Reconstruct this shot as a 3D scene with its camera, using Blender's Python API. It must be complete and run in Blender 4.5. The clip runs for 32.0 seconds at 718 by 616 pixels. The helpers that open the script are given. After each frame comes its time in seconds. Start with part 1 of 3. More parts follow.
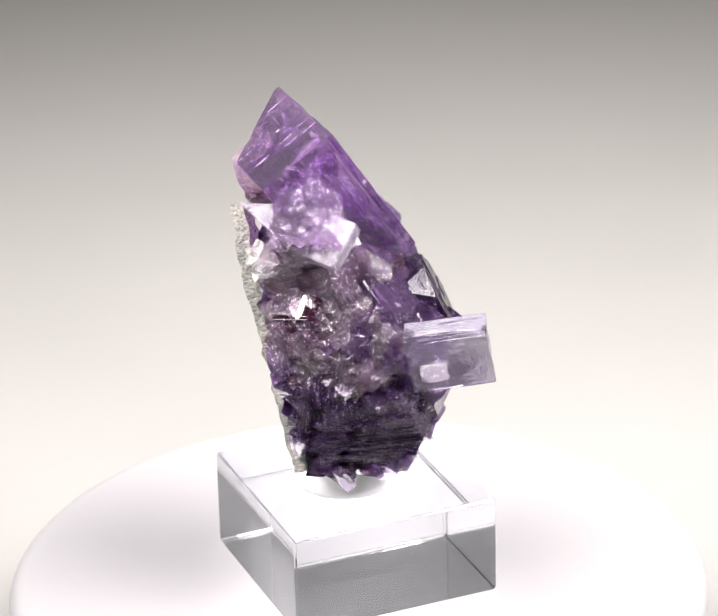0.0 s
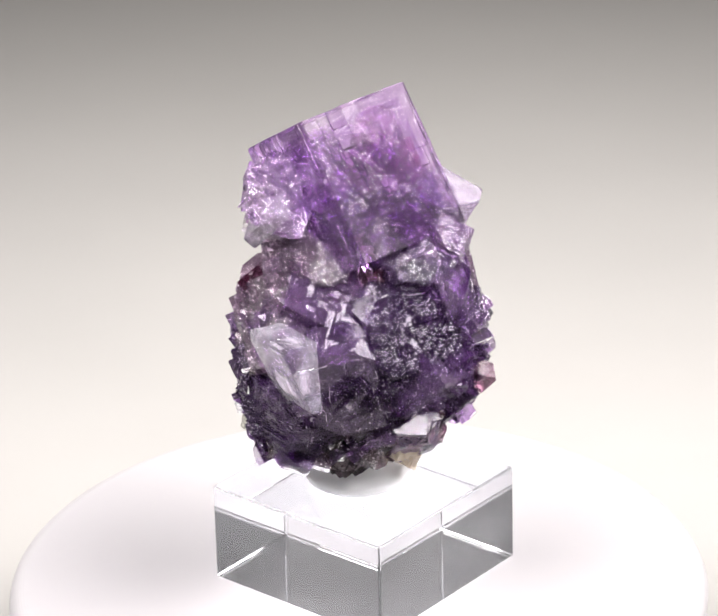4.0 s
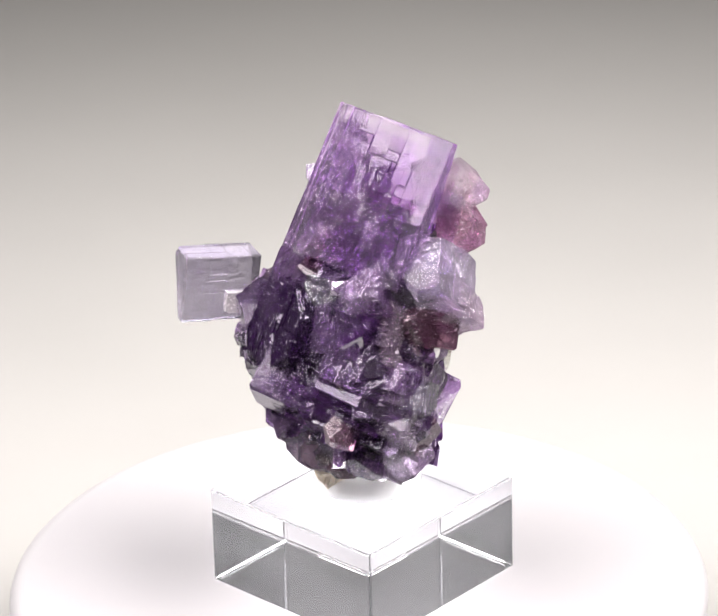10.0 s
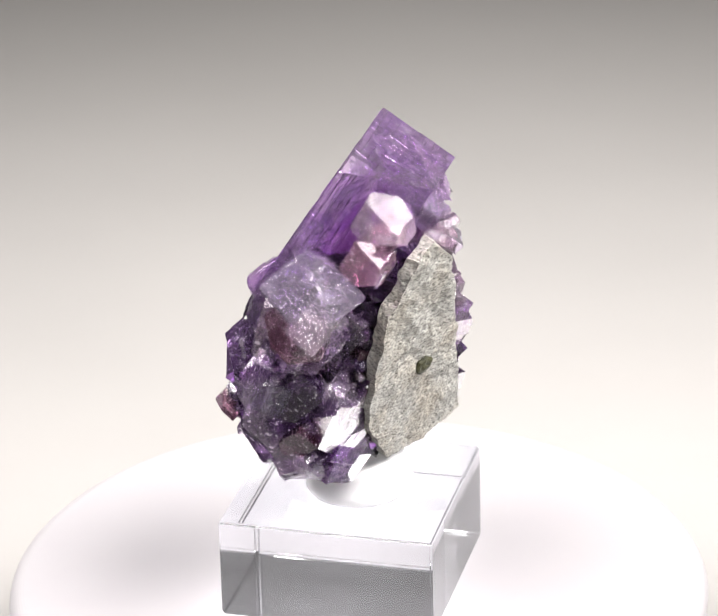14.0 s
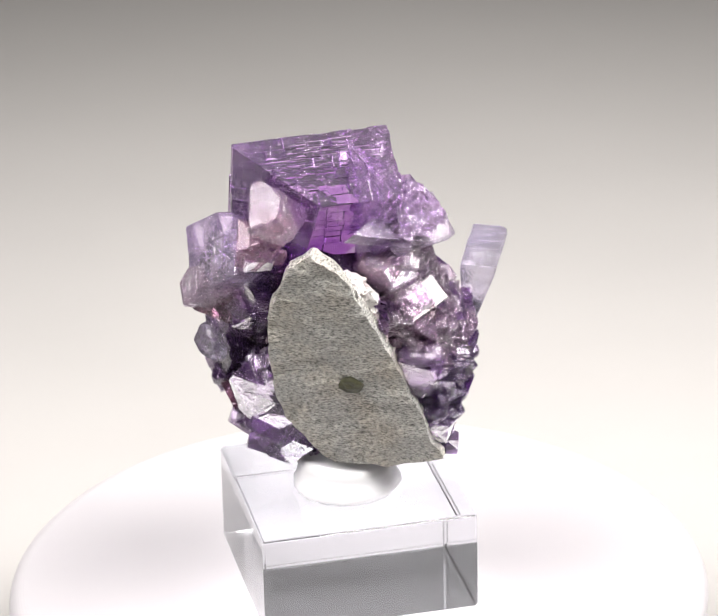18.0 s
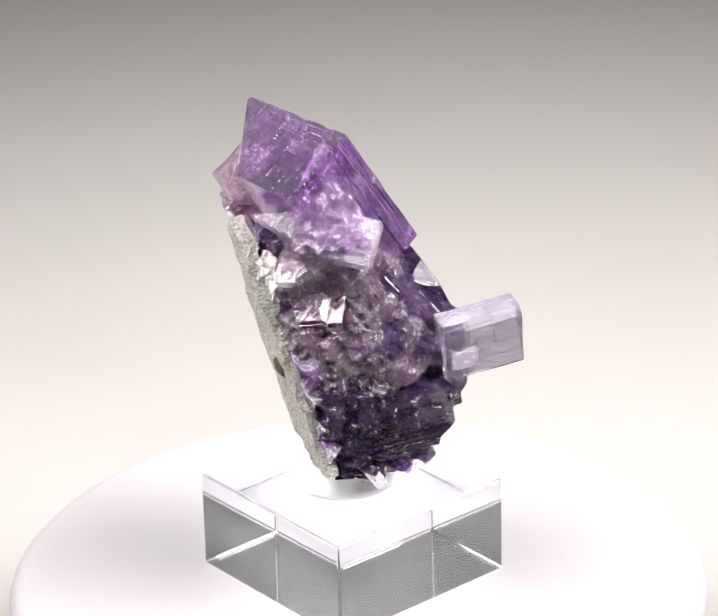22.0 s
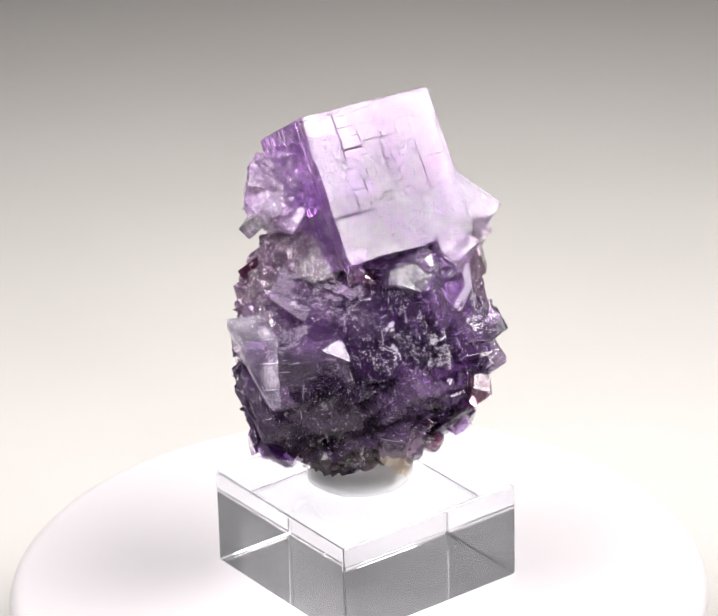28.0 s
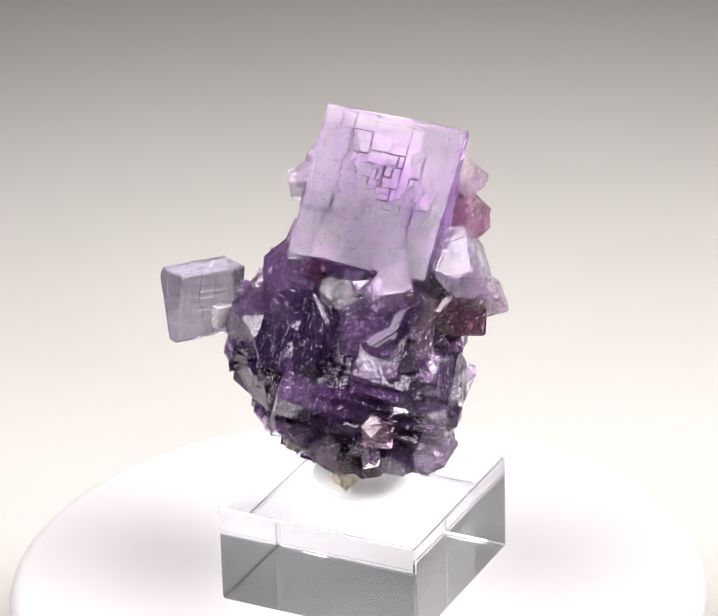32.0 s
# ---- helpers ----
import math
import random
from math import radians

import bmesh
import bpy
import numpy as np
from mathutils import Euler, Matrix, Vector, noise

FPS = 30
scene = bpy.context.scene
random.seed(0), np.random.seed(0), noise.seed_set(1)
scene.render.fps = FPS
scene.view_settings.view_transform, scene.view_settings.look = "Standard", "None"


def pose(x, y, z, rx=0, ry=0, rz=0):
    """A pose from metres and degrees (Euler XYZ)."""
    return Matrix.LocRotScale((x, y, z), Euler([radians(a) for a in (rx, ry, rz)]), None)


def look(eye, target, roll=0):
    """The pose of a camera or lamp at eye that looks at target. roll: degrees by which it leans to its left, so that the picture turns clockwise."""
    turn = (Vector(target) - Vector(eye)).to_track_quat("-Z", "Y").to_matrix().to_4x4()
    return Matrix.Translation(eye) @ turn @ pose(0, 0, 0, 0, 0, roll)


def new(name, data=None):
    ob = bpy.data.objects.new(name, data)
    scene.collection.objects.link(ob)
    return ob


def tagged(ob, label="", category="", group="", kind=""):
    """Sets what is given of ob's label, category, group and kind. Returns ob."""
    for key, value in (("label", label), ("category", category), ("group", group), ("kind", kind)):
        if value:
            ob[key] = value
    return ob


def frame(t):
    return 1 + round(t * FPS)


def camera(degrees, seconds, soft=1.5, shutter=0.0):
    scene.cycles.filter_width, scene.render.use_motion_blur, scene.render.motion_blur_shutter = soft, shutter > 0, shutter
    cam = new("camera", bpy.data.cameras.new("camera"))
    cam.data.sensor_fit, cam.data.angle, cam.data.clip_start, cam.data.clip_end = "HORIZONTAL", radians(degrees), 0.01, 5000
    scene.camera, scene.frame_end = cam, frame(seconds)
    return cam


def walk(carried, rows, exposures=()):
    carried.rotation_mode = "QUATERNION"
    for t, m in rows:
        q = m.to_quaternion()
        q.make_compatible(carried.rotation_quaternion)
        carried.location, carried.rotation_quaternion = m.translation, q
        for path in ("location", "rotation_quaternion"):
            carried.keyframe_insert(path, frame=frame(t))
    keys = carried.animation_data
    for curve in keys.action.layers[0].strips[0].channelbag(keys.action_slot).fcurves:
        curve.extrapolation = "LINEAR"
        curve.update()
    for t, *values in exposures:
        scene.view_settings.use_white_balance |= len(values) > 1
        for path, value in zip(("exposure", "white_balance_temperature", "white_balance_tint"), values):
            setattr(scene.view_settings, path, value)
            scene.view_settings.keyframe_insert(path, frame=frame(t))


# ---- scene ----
# The turntable's axis is the z axis, its top lies at z = 0. Sizes of the specimen are given in millimetres.
MM = 0.001

cam = camera(11.6, 32.0, 0.8)
EYE, TILT, TURN = (0.0, -0.43794, 0.24235), 0.43156, 0.00243
ahead = Vector((math.cos(TILT) * math.sin(TURN), math.cos(TILT) * math.cos(TURN), -math.sin(TILT)))
view = look(EYE, Vector(EYE) + ahead, -1.459)
walk(cam, [(0.0, view), (32.0, view)])
cam.data.dof.use_dof = True
cam.data.dof.focus_distance = 0.470
cam.data.dof.aperture_fstop = 42.0

# ---- light ----
world = bpy.data.worlds.new("room_light")
scene.world = world
world.use_nodes = True
world.node_tree.nodes["Background"].inputs[0].default_value = (0.9, 0.93, 1.0, 1)
world.node_tree.nodes["Background"].inputs[1].default_value = 0.05


def panel(name, eye, target, wide, high, watts, colour, spread=180):
    lamp = bpy.data.lights.new(name, "AREA")
    lamp.shape, lamp.size, lamp.size_y, lamp.energy, lamp.color, lamp.spread = "RECTANGLE", wide, high, watts, colour, radians(spread)
    ob = new(name, lamp)
    ob.matrix_basis = look(eye, target)
    return ob


# two flat lamps over the turntable, one on each side, out of the picture
panel("lamp_right", (0.262, -0.055, 0.35), (0.01, 0.005, 0.02), 0.38, 0.30, 1.60, (1.0, 0.965, 0.955), 72)
panel("lamp_left", (-0.205, -0.045, 0.36), (0.01, 0.005, 0.02), 0.38, 0.36, 1.34, (1.0, 0.965, 0.955), 76)


# ---- materials ----
def material(name):
    m = bpy.data.materials.new(name)
    m.use_nodes = True
    nodes, links = m.node_tree.nodes, m.node_tree.links
    return m, nodes, links, nodes["Principled BSDF"]


def noise_node(nodes, links, scale, detail=4.0, rough=0.6, kind="Object"):
    where = nodes.new("ShaderNodeTexCoord")
    n = nodes.new("ShaderNodeTexNoise")
    n.inputs["Scale"].default_value, n.inputs["Detail"].default_value, n.inputs["Roughness"].default_value = scale, detail, rough
    links.new(where.outputs[kind], n.inputs["Vector"])
    return n


def ramp(nodes, links, source, stops):
    r = nodes.new("ShaderNodeValToRGB")
    while len(r.color_ramp.elements) < len(stops):
        r.color_ramp.elements.new(0.5)
    for e, (at, colour) in zip(r.color_ramp.elements, stops):
        e.position, e.color = at, (*colour, 1)
    links.new(source, r.inputs[0])
    return r


def bump(nodes, links, bsdf, source, strength, distance):
    b = nodes.new("ShaderNodeBump")
    b.inputs["Strength"].default_value, b.inputs["Distance"].default_value = strength, distance
    links.new(source, b.inputs["Height"])
    links.new(b.outputs[0], bsdf.inputs["Normal"])


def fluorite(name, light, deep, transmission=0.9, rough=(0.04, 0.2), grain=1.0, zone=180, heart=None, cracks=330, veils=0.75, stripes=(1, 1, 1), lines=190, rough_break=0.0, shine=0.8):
    """Coloured crystal: clouds of two tones, one crystal lighter than the next; heart: the middle of a deep zone, in mm."""
    m, nodes, links, b = material(name)
    cloud = noise_node(nodes, links, zone, 3)
    info = nodes.new("ShaderNodeObjectInfo")
    share = nodes.new("ShaderNodeMath")
    share.operation = "MULTIPLY_ADD"
    links.new(info.outputs["Random"], share.inputs[0])
    share.inputs[1].default_value, share.inputs[2].default_value = 0.36, -0.18
    total = nodes.new("ShaderNodeMath")
    links.new(cloud.outputs[0], total.inputs[0])
    links.new(share.outputs[0], total.inputs[1])
    tone = total.outputs[0]
    if heart:
        where = nodes.new("ShaderNodeTexCoord")
        far = nodes.new("ShaderNodeVectorMath")
        far.operation = "DISTANCE"
        links.new(where.outputs["Object"], far.inputs[0])
        far.inputs[1].default_value = [c * MM for c in heart]
        wide = nodes.new("ShaderNodeMapRange")
        wide.inputs[1].default_value, wide.inputs[2].default_value = 0.004, 0.013
        wide.inputs[3].default_value, wide.inputs[4].default_value = -0.14, 0.26
        links.new(far.outputs["Value"], wide.inputs[0])
        more = nodes.new("ShaderNodeMath")
        links.new(tone, more.inputs[0])
        links.new(wide.outputs[0], more.inputs[1])
        tone = more.outputs[0]
    cr = ramp(nodes, links, tone, [(0.34, deep), (0.66, light)])
    # healed cracks, and specks for inclusions and painted sparkle, paler and cloudier than the crystal round them
    net = nodes.new("ShaderNodeTexVoronoi")
    net.feature = "DISTANCE_TO_EDGE"
    net.inputs["Scale"].default_value, net.inputs["Randomness"].default_value = cracks, 0.9
    where = nodes.new("ShaderNodeTexCoord")
    bend = noise_node(nodes, links, 300, 2)
    mixed = nodes.new("ShaderNodeMixRGB")
    mixed.inputs[0].default_value = 0.0012
    mixed.blend_type = "ADD"
    links.new(where.outputs["Object"], mixed.inputs[1])
    links.new(bend.outputs["Color"], mixed.inputs[2])
    links.new(mixed.outputs[0], net.inputs["Vector"])
    line = nodes.new("ShaderNodeMapRange")
    line.inputs[1].default_value, line.inputs[2].default_value = 0.0, 0.022
    line.inputs[3].default_value, line.inputs[4].default_value = 0.4, 0.0
    links.new(net.outputs["Distance"], line.inputs[0])
    # straight cleavage cracks along the crystal's own axes, broken off at random
    straight = None
    for turn in ((0, 0, 0), (0, math.pi / 2, 0), (math.pi / 2, 0, 0)):
        lay = nodes.new("ShaderNodeMapping")
        lay.inputs["Rotation"].default_value = turn
        links.new(mixed.outputs[0], lay.inputs[0])
        wall = nodes.new("ShaderNodeTexBrick")
        wall.offset, wall.squash, wall.squash_frequency = 0.37, 0.7, 3
        for key, value in (("Scale", lines), ("Mortar Size", 0.010), ("Mortar Smooth", 0.3), ("Brick Width", 0.55), ("Row Height", 0.36)):
            wall.inputs[key].default_value = value
        links.new(lay.outputs[0], wall.inputs["Vector"])
        if straight is None:
            straight = wall.outputs["Fac"]
        else:
            both = nodes.new("ShaderNodeMath")
            both.operation = "MAXIMUM"
            links.new(straight, both.inputs[0])
            links.new(wall.outputs["Fac"], both.inputs[1])
            straight = both.outputs[0]
    torn = noise_node(nodes, links, 700, 2)
    kept = nodes.new("ShaderNodeMapRange")
    kept.inputs[1].default_value, kept.inputs[2].default_value = 0.56, 0.64
    kept.inputs[3].default_value, kept.inputs[4].default_value = 0.0, 0.8
    links.new(torn.outputs[0], kept.inputs[0])
    crack = nodes.new("ShaderNodeMath")
    crack.operation = "MULTIPLY"
    links.new(straight, crack.inputs[0])
    links.new(kept.outputs[0], crack.inputs[1])
    patchy = noise_node(nodes, links, 260, 2)
    some = nodes.new("ShaderNodeMapRange")
    some.inputs[1].default_value, some.inputs[2].default_value = 0.52, 0.66
    links.new(patchy.outputs[0], some.inputs[0])
    shown = nodes.new("ShaderNodeMath")
    shown.operation = "MULTIPLY"
    shown.use_clamp = True
    links.new(line.outputs[0], shown.inputs[0])
    links.new(some.outputs[0], shown.inputs[1])
    dots = noise_node(nodes, links, 2600, 3, 0.6)
    speck = nodes.new("ShaderNodeMapRange")
    speck.inputs[1].default_value, speck.inputs[2].default_value = 0.63, 0.68
    links.new(dots.outputs[0], speck.inputs[0])
    veil = nodes.new("ShaderNodeMath")
    veil.operation = "MAXIMUM"
    seams = nodes.new("ShaderNodeMath")
    seams.operation = "MAXIMUM"
    links.new(shown.outputs[0], seams.inputs[0])
    links.new(crack.outputs[0], seams.inputs[1])
    links.new(seams.outputs[0], veil.inputs[0])
    links.new(speck.outputs[0], veil.inputs[1])
    part_veil = nodes.new("ShaderNodeMath")
    part_veil.operation = "MULTIPLY"
    part_veil.inputs[1].default_value = veils
    links.new(veil.outputs[0], part_veil.inputs[0])
    pale = nodes.new("ShaderNodeMixRGB")
    links.new(part_veil.outputs[0], pale.inputs[0])
    links.new(cr.outputs[0], pale.inputs[1])
    pale.inputs[2].default_value = (0.86, 0.80, 0.88, 1)
    links.new(pale.outputs[0], b.inputs["Base Color"])
    clear = nodes.new("ShaderNodeMapRange")
    clear.inputs[3].default_value, clear.inputs[4].default_value = transmission, 0.35
    links.new(part_veil.outputs[0], clear.inputs[0])
    links.new(clear.outputs[0], b.inputs["Transmission Weight"])
    fine = noise_node(nodes, links, 1800, 5, 0.7)
    mr = nodes.new("ShaderNodeMapRange")
    mr.inputs[1].default_value, mr.inputs[2].default_value = 0.5, 0.75
    mr.inputs[3].default_value, mr.inputs[4].default_value = rough
    links.new(fine.outputs[0], mr.inputs[0])
    links.new(mr.outputs[0], b.inputs["Roughness"])
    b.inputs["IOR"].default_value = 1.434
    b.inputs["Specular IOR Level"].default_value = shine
    # growth steps: small square cells, each at its own height; or drawn-out striations
    cell = nodes.new("ShaderNodeTexVoronoi")
    cell.distance = "CHEBYCHEV"
    cell.inputs["Scale"].default_value = 650
    stretch = nodes.new("ShaderNodeMapping")
    stretch.inputs["Scale"].default_value = stripes
    links.new(where.outputs["Object"], stretch.inputs[0])
    links.new(stretch.outputs[0], cell.inputs["Vector"])
    # fine cleavage scratches over them
    drawn = nodes.new("ShaderNodeMapping")
    drawn.inputs["Scale"].default_value = (500, 3200, 1100)
    drawn.inputs["Rotation"].default_value = (0.3, 0.5, 0.4)
    links.new(where.outputs["Object"], drawn.inputs[0])
    scratch = nodes.new("ShaderNodeTexNoise")
    scratch.inputs["Scale"].default_value, scratch.inputs["Detail"].default_value, scratch.inputs["Roughness"].default_value = 1.0, 3, 0.7
    links.new(drawn.outputs[0], scratch.inputs["Vector"])
    ridges = nodes.new("ShaderNodeMapRange")
    ridges.inputs[1].default_value, ridges.inputs[2].default_value = 0.52, 0.70
    ridges.inputs[3].default_value, ridges.inputs[4].default_value = 0.0, 0.9
    links.new(scratch.outputs[0], ridges.inputs[0])
    worn = nodes.new("ShaderNodeMath")
    worn.operation = "MULTIPLY"
    links.new(ridges.outputs[0], worn.inputs[0])
    links.new(some.outputs[0], worn.inputs[1])
    height = nodes.new("ShaderNodeMath")
    links.new(cell.outputs["Color"], height.inputs[0])
    links.new(worn.outputs[0], height.inputs[1])
    groove = nodes.new("ShaderNodeMath")
    groove.operation = "MULTIPLY_ADD"
    groove.inputs[1].default_value = -1.2
    links.new(crack.outputs[0], groove.inputs[0])
    links.new(height.outputs[0], groove.inputs[2])
    # uneven, shell-like breaks
    shell = nodes.new("ShaderNodeTexNoise")
    shell.inputs["Scale"].default_value, shell.inputs["Detail"].default_value, shell.inputs["Roughness"].default_value, shell.inputs["Distortion"].default_value = 420, 5, 0.62, 1.2
    links.new(stretch.outputs[0], shell.inputs["Vector"])
    uneven = nodes.new("ShaderNodeMath")
    uneven.operation = "MULTIPLY_ADD"
    uneven.inputs[1].default_value = 17.0 * rough_break
    links.new(shell.outputs[0], uneven.inputs[0])
    links.new(groove.outputs[0], uneven.inputs[2])
    height = uneven
    bump(nodes, links, b, height.outputs[0], 0.36 * grain, 0.00012)
    return m


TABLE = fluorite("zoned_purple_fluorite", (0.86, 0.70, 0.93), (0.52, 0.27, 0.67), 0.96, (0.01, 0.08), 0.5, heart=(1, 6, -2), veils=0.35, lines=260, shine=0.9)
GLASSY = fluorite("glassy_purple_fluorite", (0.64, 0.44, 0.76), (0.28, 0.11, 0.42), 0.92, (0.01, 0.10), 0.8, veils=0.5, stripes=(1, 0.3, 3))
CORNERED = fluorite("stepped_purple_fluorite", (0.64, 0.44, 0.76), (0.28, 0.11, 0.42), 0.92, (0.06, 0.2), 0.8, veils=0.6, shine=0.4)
PURPLE = fluorite("purple_fluorite", (0.80, 0.64, 0.87), (0.45, 0.25, 0.57), 0.90, (0.02, 0.12), rough_break=0.5)
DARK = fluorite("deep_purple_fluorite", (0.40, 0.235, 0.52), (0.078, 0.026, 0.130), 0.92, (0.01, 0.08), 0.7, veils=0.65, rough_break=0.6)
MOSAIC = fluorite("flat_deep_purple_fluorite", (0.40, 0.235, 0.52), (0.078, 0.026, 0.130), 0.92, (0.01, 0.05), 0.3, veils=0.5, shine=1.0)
STRIATED = fluorite("striated_purple_fluorite", (0.48, 0.31, 0.59), (0.11, 0.04, 0.19), 0.90, (0.01, 0.08), 0.9, veils=0.5, stripes=(0.35, 1, 4), rough_break=0.8)
MAUVE = fluorite("cloudy_mauve_fluorite", (0.92, 0.83, 0.90), (0.56, 0.38, 0.57), 0.89, (0.02, 0.16), 1.2, stripes=(3, 3, 0.4), rough_break=0.8)
DUSKY = fluorite("dusky_mauve_fluorite", (0.68, 0.51, 0.67), (0.28, 0.14, 0.30), 0.89, (0.02, 0.12), 1.0, rough_break=0.5)
UMBER = fluorite("brownish_fluorite", (0.56, 0.46, 0.48), (0.19, 0.12, 0.15), 0.85, (0.02, 0.16), 1.2, rough_break=1.0)
LILAC = fluorite("pale_lilac_fluorite", (0.95, 0.90, 0.98), (0.79, 0.66, 0.90), 0.90, (0.02, 0.14), rough_break=0.5)
PINK = fluorite("pale_pink_fluorite", (0.95, 0.83, 0.90), (0.84, 0.60, 0.74), 0.90, (0.03, 0.2), rough_break=0.5)
WINE = fluorite("wine_red_fluorite", (0.50, 0.26, 0.38), (0.15, 0.045, 0.095), 0.90)
ROSE = fluorite("rose_fluorite", (0.84, 0.58, 0.71), (0.52, 0.24, 0.39), 0.86, stripes=(4, 4, 0.4))
CLEAR = fluorite("colourless_fluorite", (0.92, 0.90, 0.97), (0.78, 0.72, 0.90), 0.98, (0.01, 0.06), 0.6, veils=0.2, rough_break=0.7)


def zone(name, light, deep, scale):
    """A growth zone inside a crystal: it only tints the light that passes."""
    m, nodes, links, b = material(name)
    n = noise_node(nodes, links, scale, 4, 0.65)
    cr = ramp(nodes, links, n.outputs[0], [(0.36, deep), (0.64, light)])
    tint = nodes.new("ShaderNodeBsdfTransparent")
    links.new(cr.outputs[0], tint.inputs[0])
    links.new(tint.outputs[0], nodes["Material Output"].inputs["Surface"])
    nodes.remove(b)
    return m


RIND = zone("lilac_growth_zone", (0.97, 0.94, 0.98), (0.84, 0.72, 0.91), 240)
HEART = zone("deep_purple_growth_zone", (0.95, 0.82, 0.96), (0.78, 0.52, 0.86), 260)


def rock():
    m, nodes, links, b = material("grey_rock")
    where = nodes.new("ShaderNodeTexCoord")
    bed = nodes.new("ShaderNodeMapping")
    bed.inputs["Scale"].default_value = (1, 1, 2.2)
    links.new(where.outputs["Object"], bed.inputs[0])
    n = nodes.new("ShaderNodeTexNoise")
    n.inputs["Scale"].default_value, n.inputs["Detail"].default_value, n.inputs["Roughness"].default_value = 1700, 7, 0.75
    links.new(bed.outputs[0], n.inputs["Vector"])
    stain = noise_node(nodes, links, 160, 3, 0.6)
    cr = ramp(nodes, links, n.outputs[0], [(0.36, (0.09, 0.09, 0.08)), (0.45, (0.33, 0.325, 0.30)), (0.62, (0.66, 0.65, 0.60))])
    warm = ramp(nodes, links, stain.outputs[0], [(0.42, (1.0, 1.0, 1.0)), (0.66, (1.0, 0.86, 0.68))])
    mixed = nodes.new("ShaderNodeMixRGB")
    mixed.blend_type = "MULTIPLY"
    mixed.inputs[0].default_value = 0.4
    links.new(cr.outputs[0], mixed.inputs[1])
    links.new(warm.outputs[0], mixed.inputs[2])
    links.new(mixed.outputs[0], b.inputs["Base Color"])
    b.inputs["Roughness"].default_value = 0.7
    bump(nodes, links, b, n.outputs[0], 1.0, 0.0006)
    return m


def plain(name, colour, rough, scale=40, amount=0.06):
    m, nodes, links, b = material(name)
    n = noise_node(nodes, links, scale, 4)
    lo, hi = [tuple(c * k for c in colour) for k in (1 - amount, 1.0)]
    cr = ramp(nodes, links, n.outputs[0], [(0.3, lo), (0.7, hi)])
    links.new(cr.outputs[0], b.inputs["Base Color"])
    b.inputs["Roughness"].default_value = rough
    return m


ROCK = rock()
BEIGE = fluorite("beige_calcite", (0.96, 0.89, 0.77), (0.84, 0.70, 0.54), 0.35, (0.3, 0.6), 1.0)
OLIVE = plain("olive_mineral", (0.055, 0.055, 0.022), 0.5, 900, 0.7)
PAPER = plain("white_paper", (0.268, 0.259, 0.248), 0.85, 12)
PLASTIC = plain("white_plastic", (0.308, 0.296, 0.304), 0.6, 30, 0.03)
WALL = plain("grey_wall_paint", (0.22, 0.22, 0.23), 0.9, 6)
WOOD = plain("dark_table_top", (0.16, 0.13, 0.11), 0.5, 25, 0.3)


def acrylic(name, rough):
    m, nodes, links, b = material(name)
    b.inputs["Base Color"].default_value = (0.75, 0.76, 0.79, 1)
    b.inputs["Roughness"].default_value = rough
    b.inputs["IOR"].default_value = 1.49
    b.inputs["Transmission Weight"].default_value = 1.0
    return m


ACRYLIC = acrylic("clear_acrylic", 0.0)
# block's underside: slightly diffuse, to stand in for light reflected inside the block
LIGHTENED = acrylic("lightened_acrylic", 0.02)
LIGHTENED.node_tree.nodes["Principled BSDF"].inputs["Transmission Weight"].default_value = 0.92
TACK = fluorite("clear_mounting_tack", (0.99, 0.99, 0.99), (0.96, 0.96, 0.97), 0.30, (0.03, 0.12), 0.0, veils=0.0)
CRUST = fluorite("pale_granular_crust", (0.93, 0.90, 0.87), (0.68, 0.58, 0.57), 0.25, (0.2, 0.5), 2.0, veils=0.3, rough_break=1.0)
MILKY = fluorite("milky_white_fluorite", (0.95, 0.92, 0.90), (0.86, 0.80, 0.82), 0.5, (0.2, 0.4), veils=0.2)


# ---- helpers ----
def finish(name, bm, mat, parent=None, smooth=False):
    me = bpy.data.meshes.new(name)
    bmesh.ops.recalc_face_normals(bm, faces=bm.faces)
    bm.to_mesh(me)
    bm.free()
    me.materials.append(mat)
    for p in me.polygons:
        p.use_smooth = smooth
    ob = new(name, me)
    ob.parent = parent
    return ob


def part(name, bm, mat, parent, label=""):
    return tagged(finish(name, bm, mat, parent), label)


def box_bm(lo, hi, bevel=0.0):
    bm = bmesh.new()
    bmesh.ops.create_cube(bm, size=1.0)
    for v in bm.verts:
        v.co = Vector([l + (c + 0.5) * (h - l) for l, h, c in zip(lo, hi, v.co)])
    if bevel:
        bmesh.ops.bevel(bm, geom=bm.edges[:], offset=bevel, segments=3, affect="EDGES")
    return bm


def rings_bm(profile, count=96):
    """A turned body from (radius, z) pairs, closed at both ends."""
    bm = bmesh.new()
    rings = []
    for r, z in profile:
        rings.append([bm.verts.new((r * math.cos(2 * math.pi * i / count), r * math.sin(2 * math.pi * i / count), z)) for i in range(count)])
    for a, b in zip(rings, rings[1:]):
        for i in range(count):
            bm.faces.new((a[i], a[(i + 1) % count], b[(i + 1) % count], b[i]))
    bm.faces.new(rings[0])
    bm.faces.new(rings[-1])
    return bm


BACK = Vector((-0.967, 0.05, -0.248))
FACET = Vector((0.68, -0.20, 0.705))
SHELF = Vector((0.724, 0.336, 0.602))
BREAKS = ((BACK, 0.2), (FACET, 36.6), (SHELF, 34.4), (Vector((0.877, -0.293, -0.382)), 0.7))


def frame_of(centre, ax, ay):
    x = Vector(ax).normalized()
    y = (Vector(ay) - Vector(ay).dot(x) * x).normalized()
    z = x.cross(y)
    m = Matrix((x, y, z)).transposed().to_4x4()
    m.translation = Vector(centre) * MM
    return m


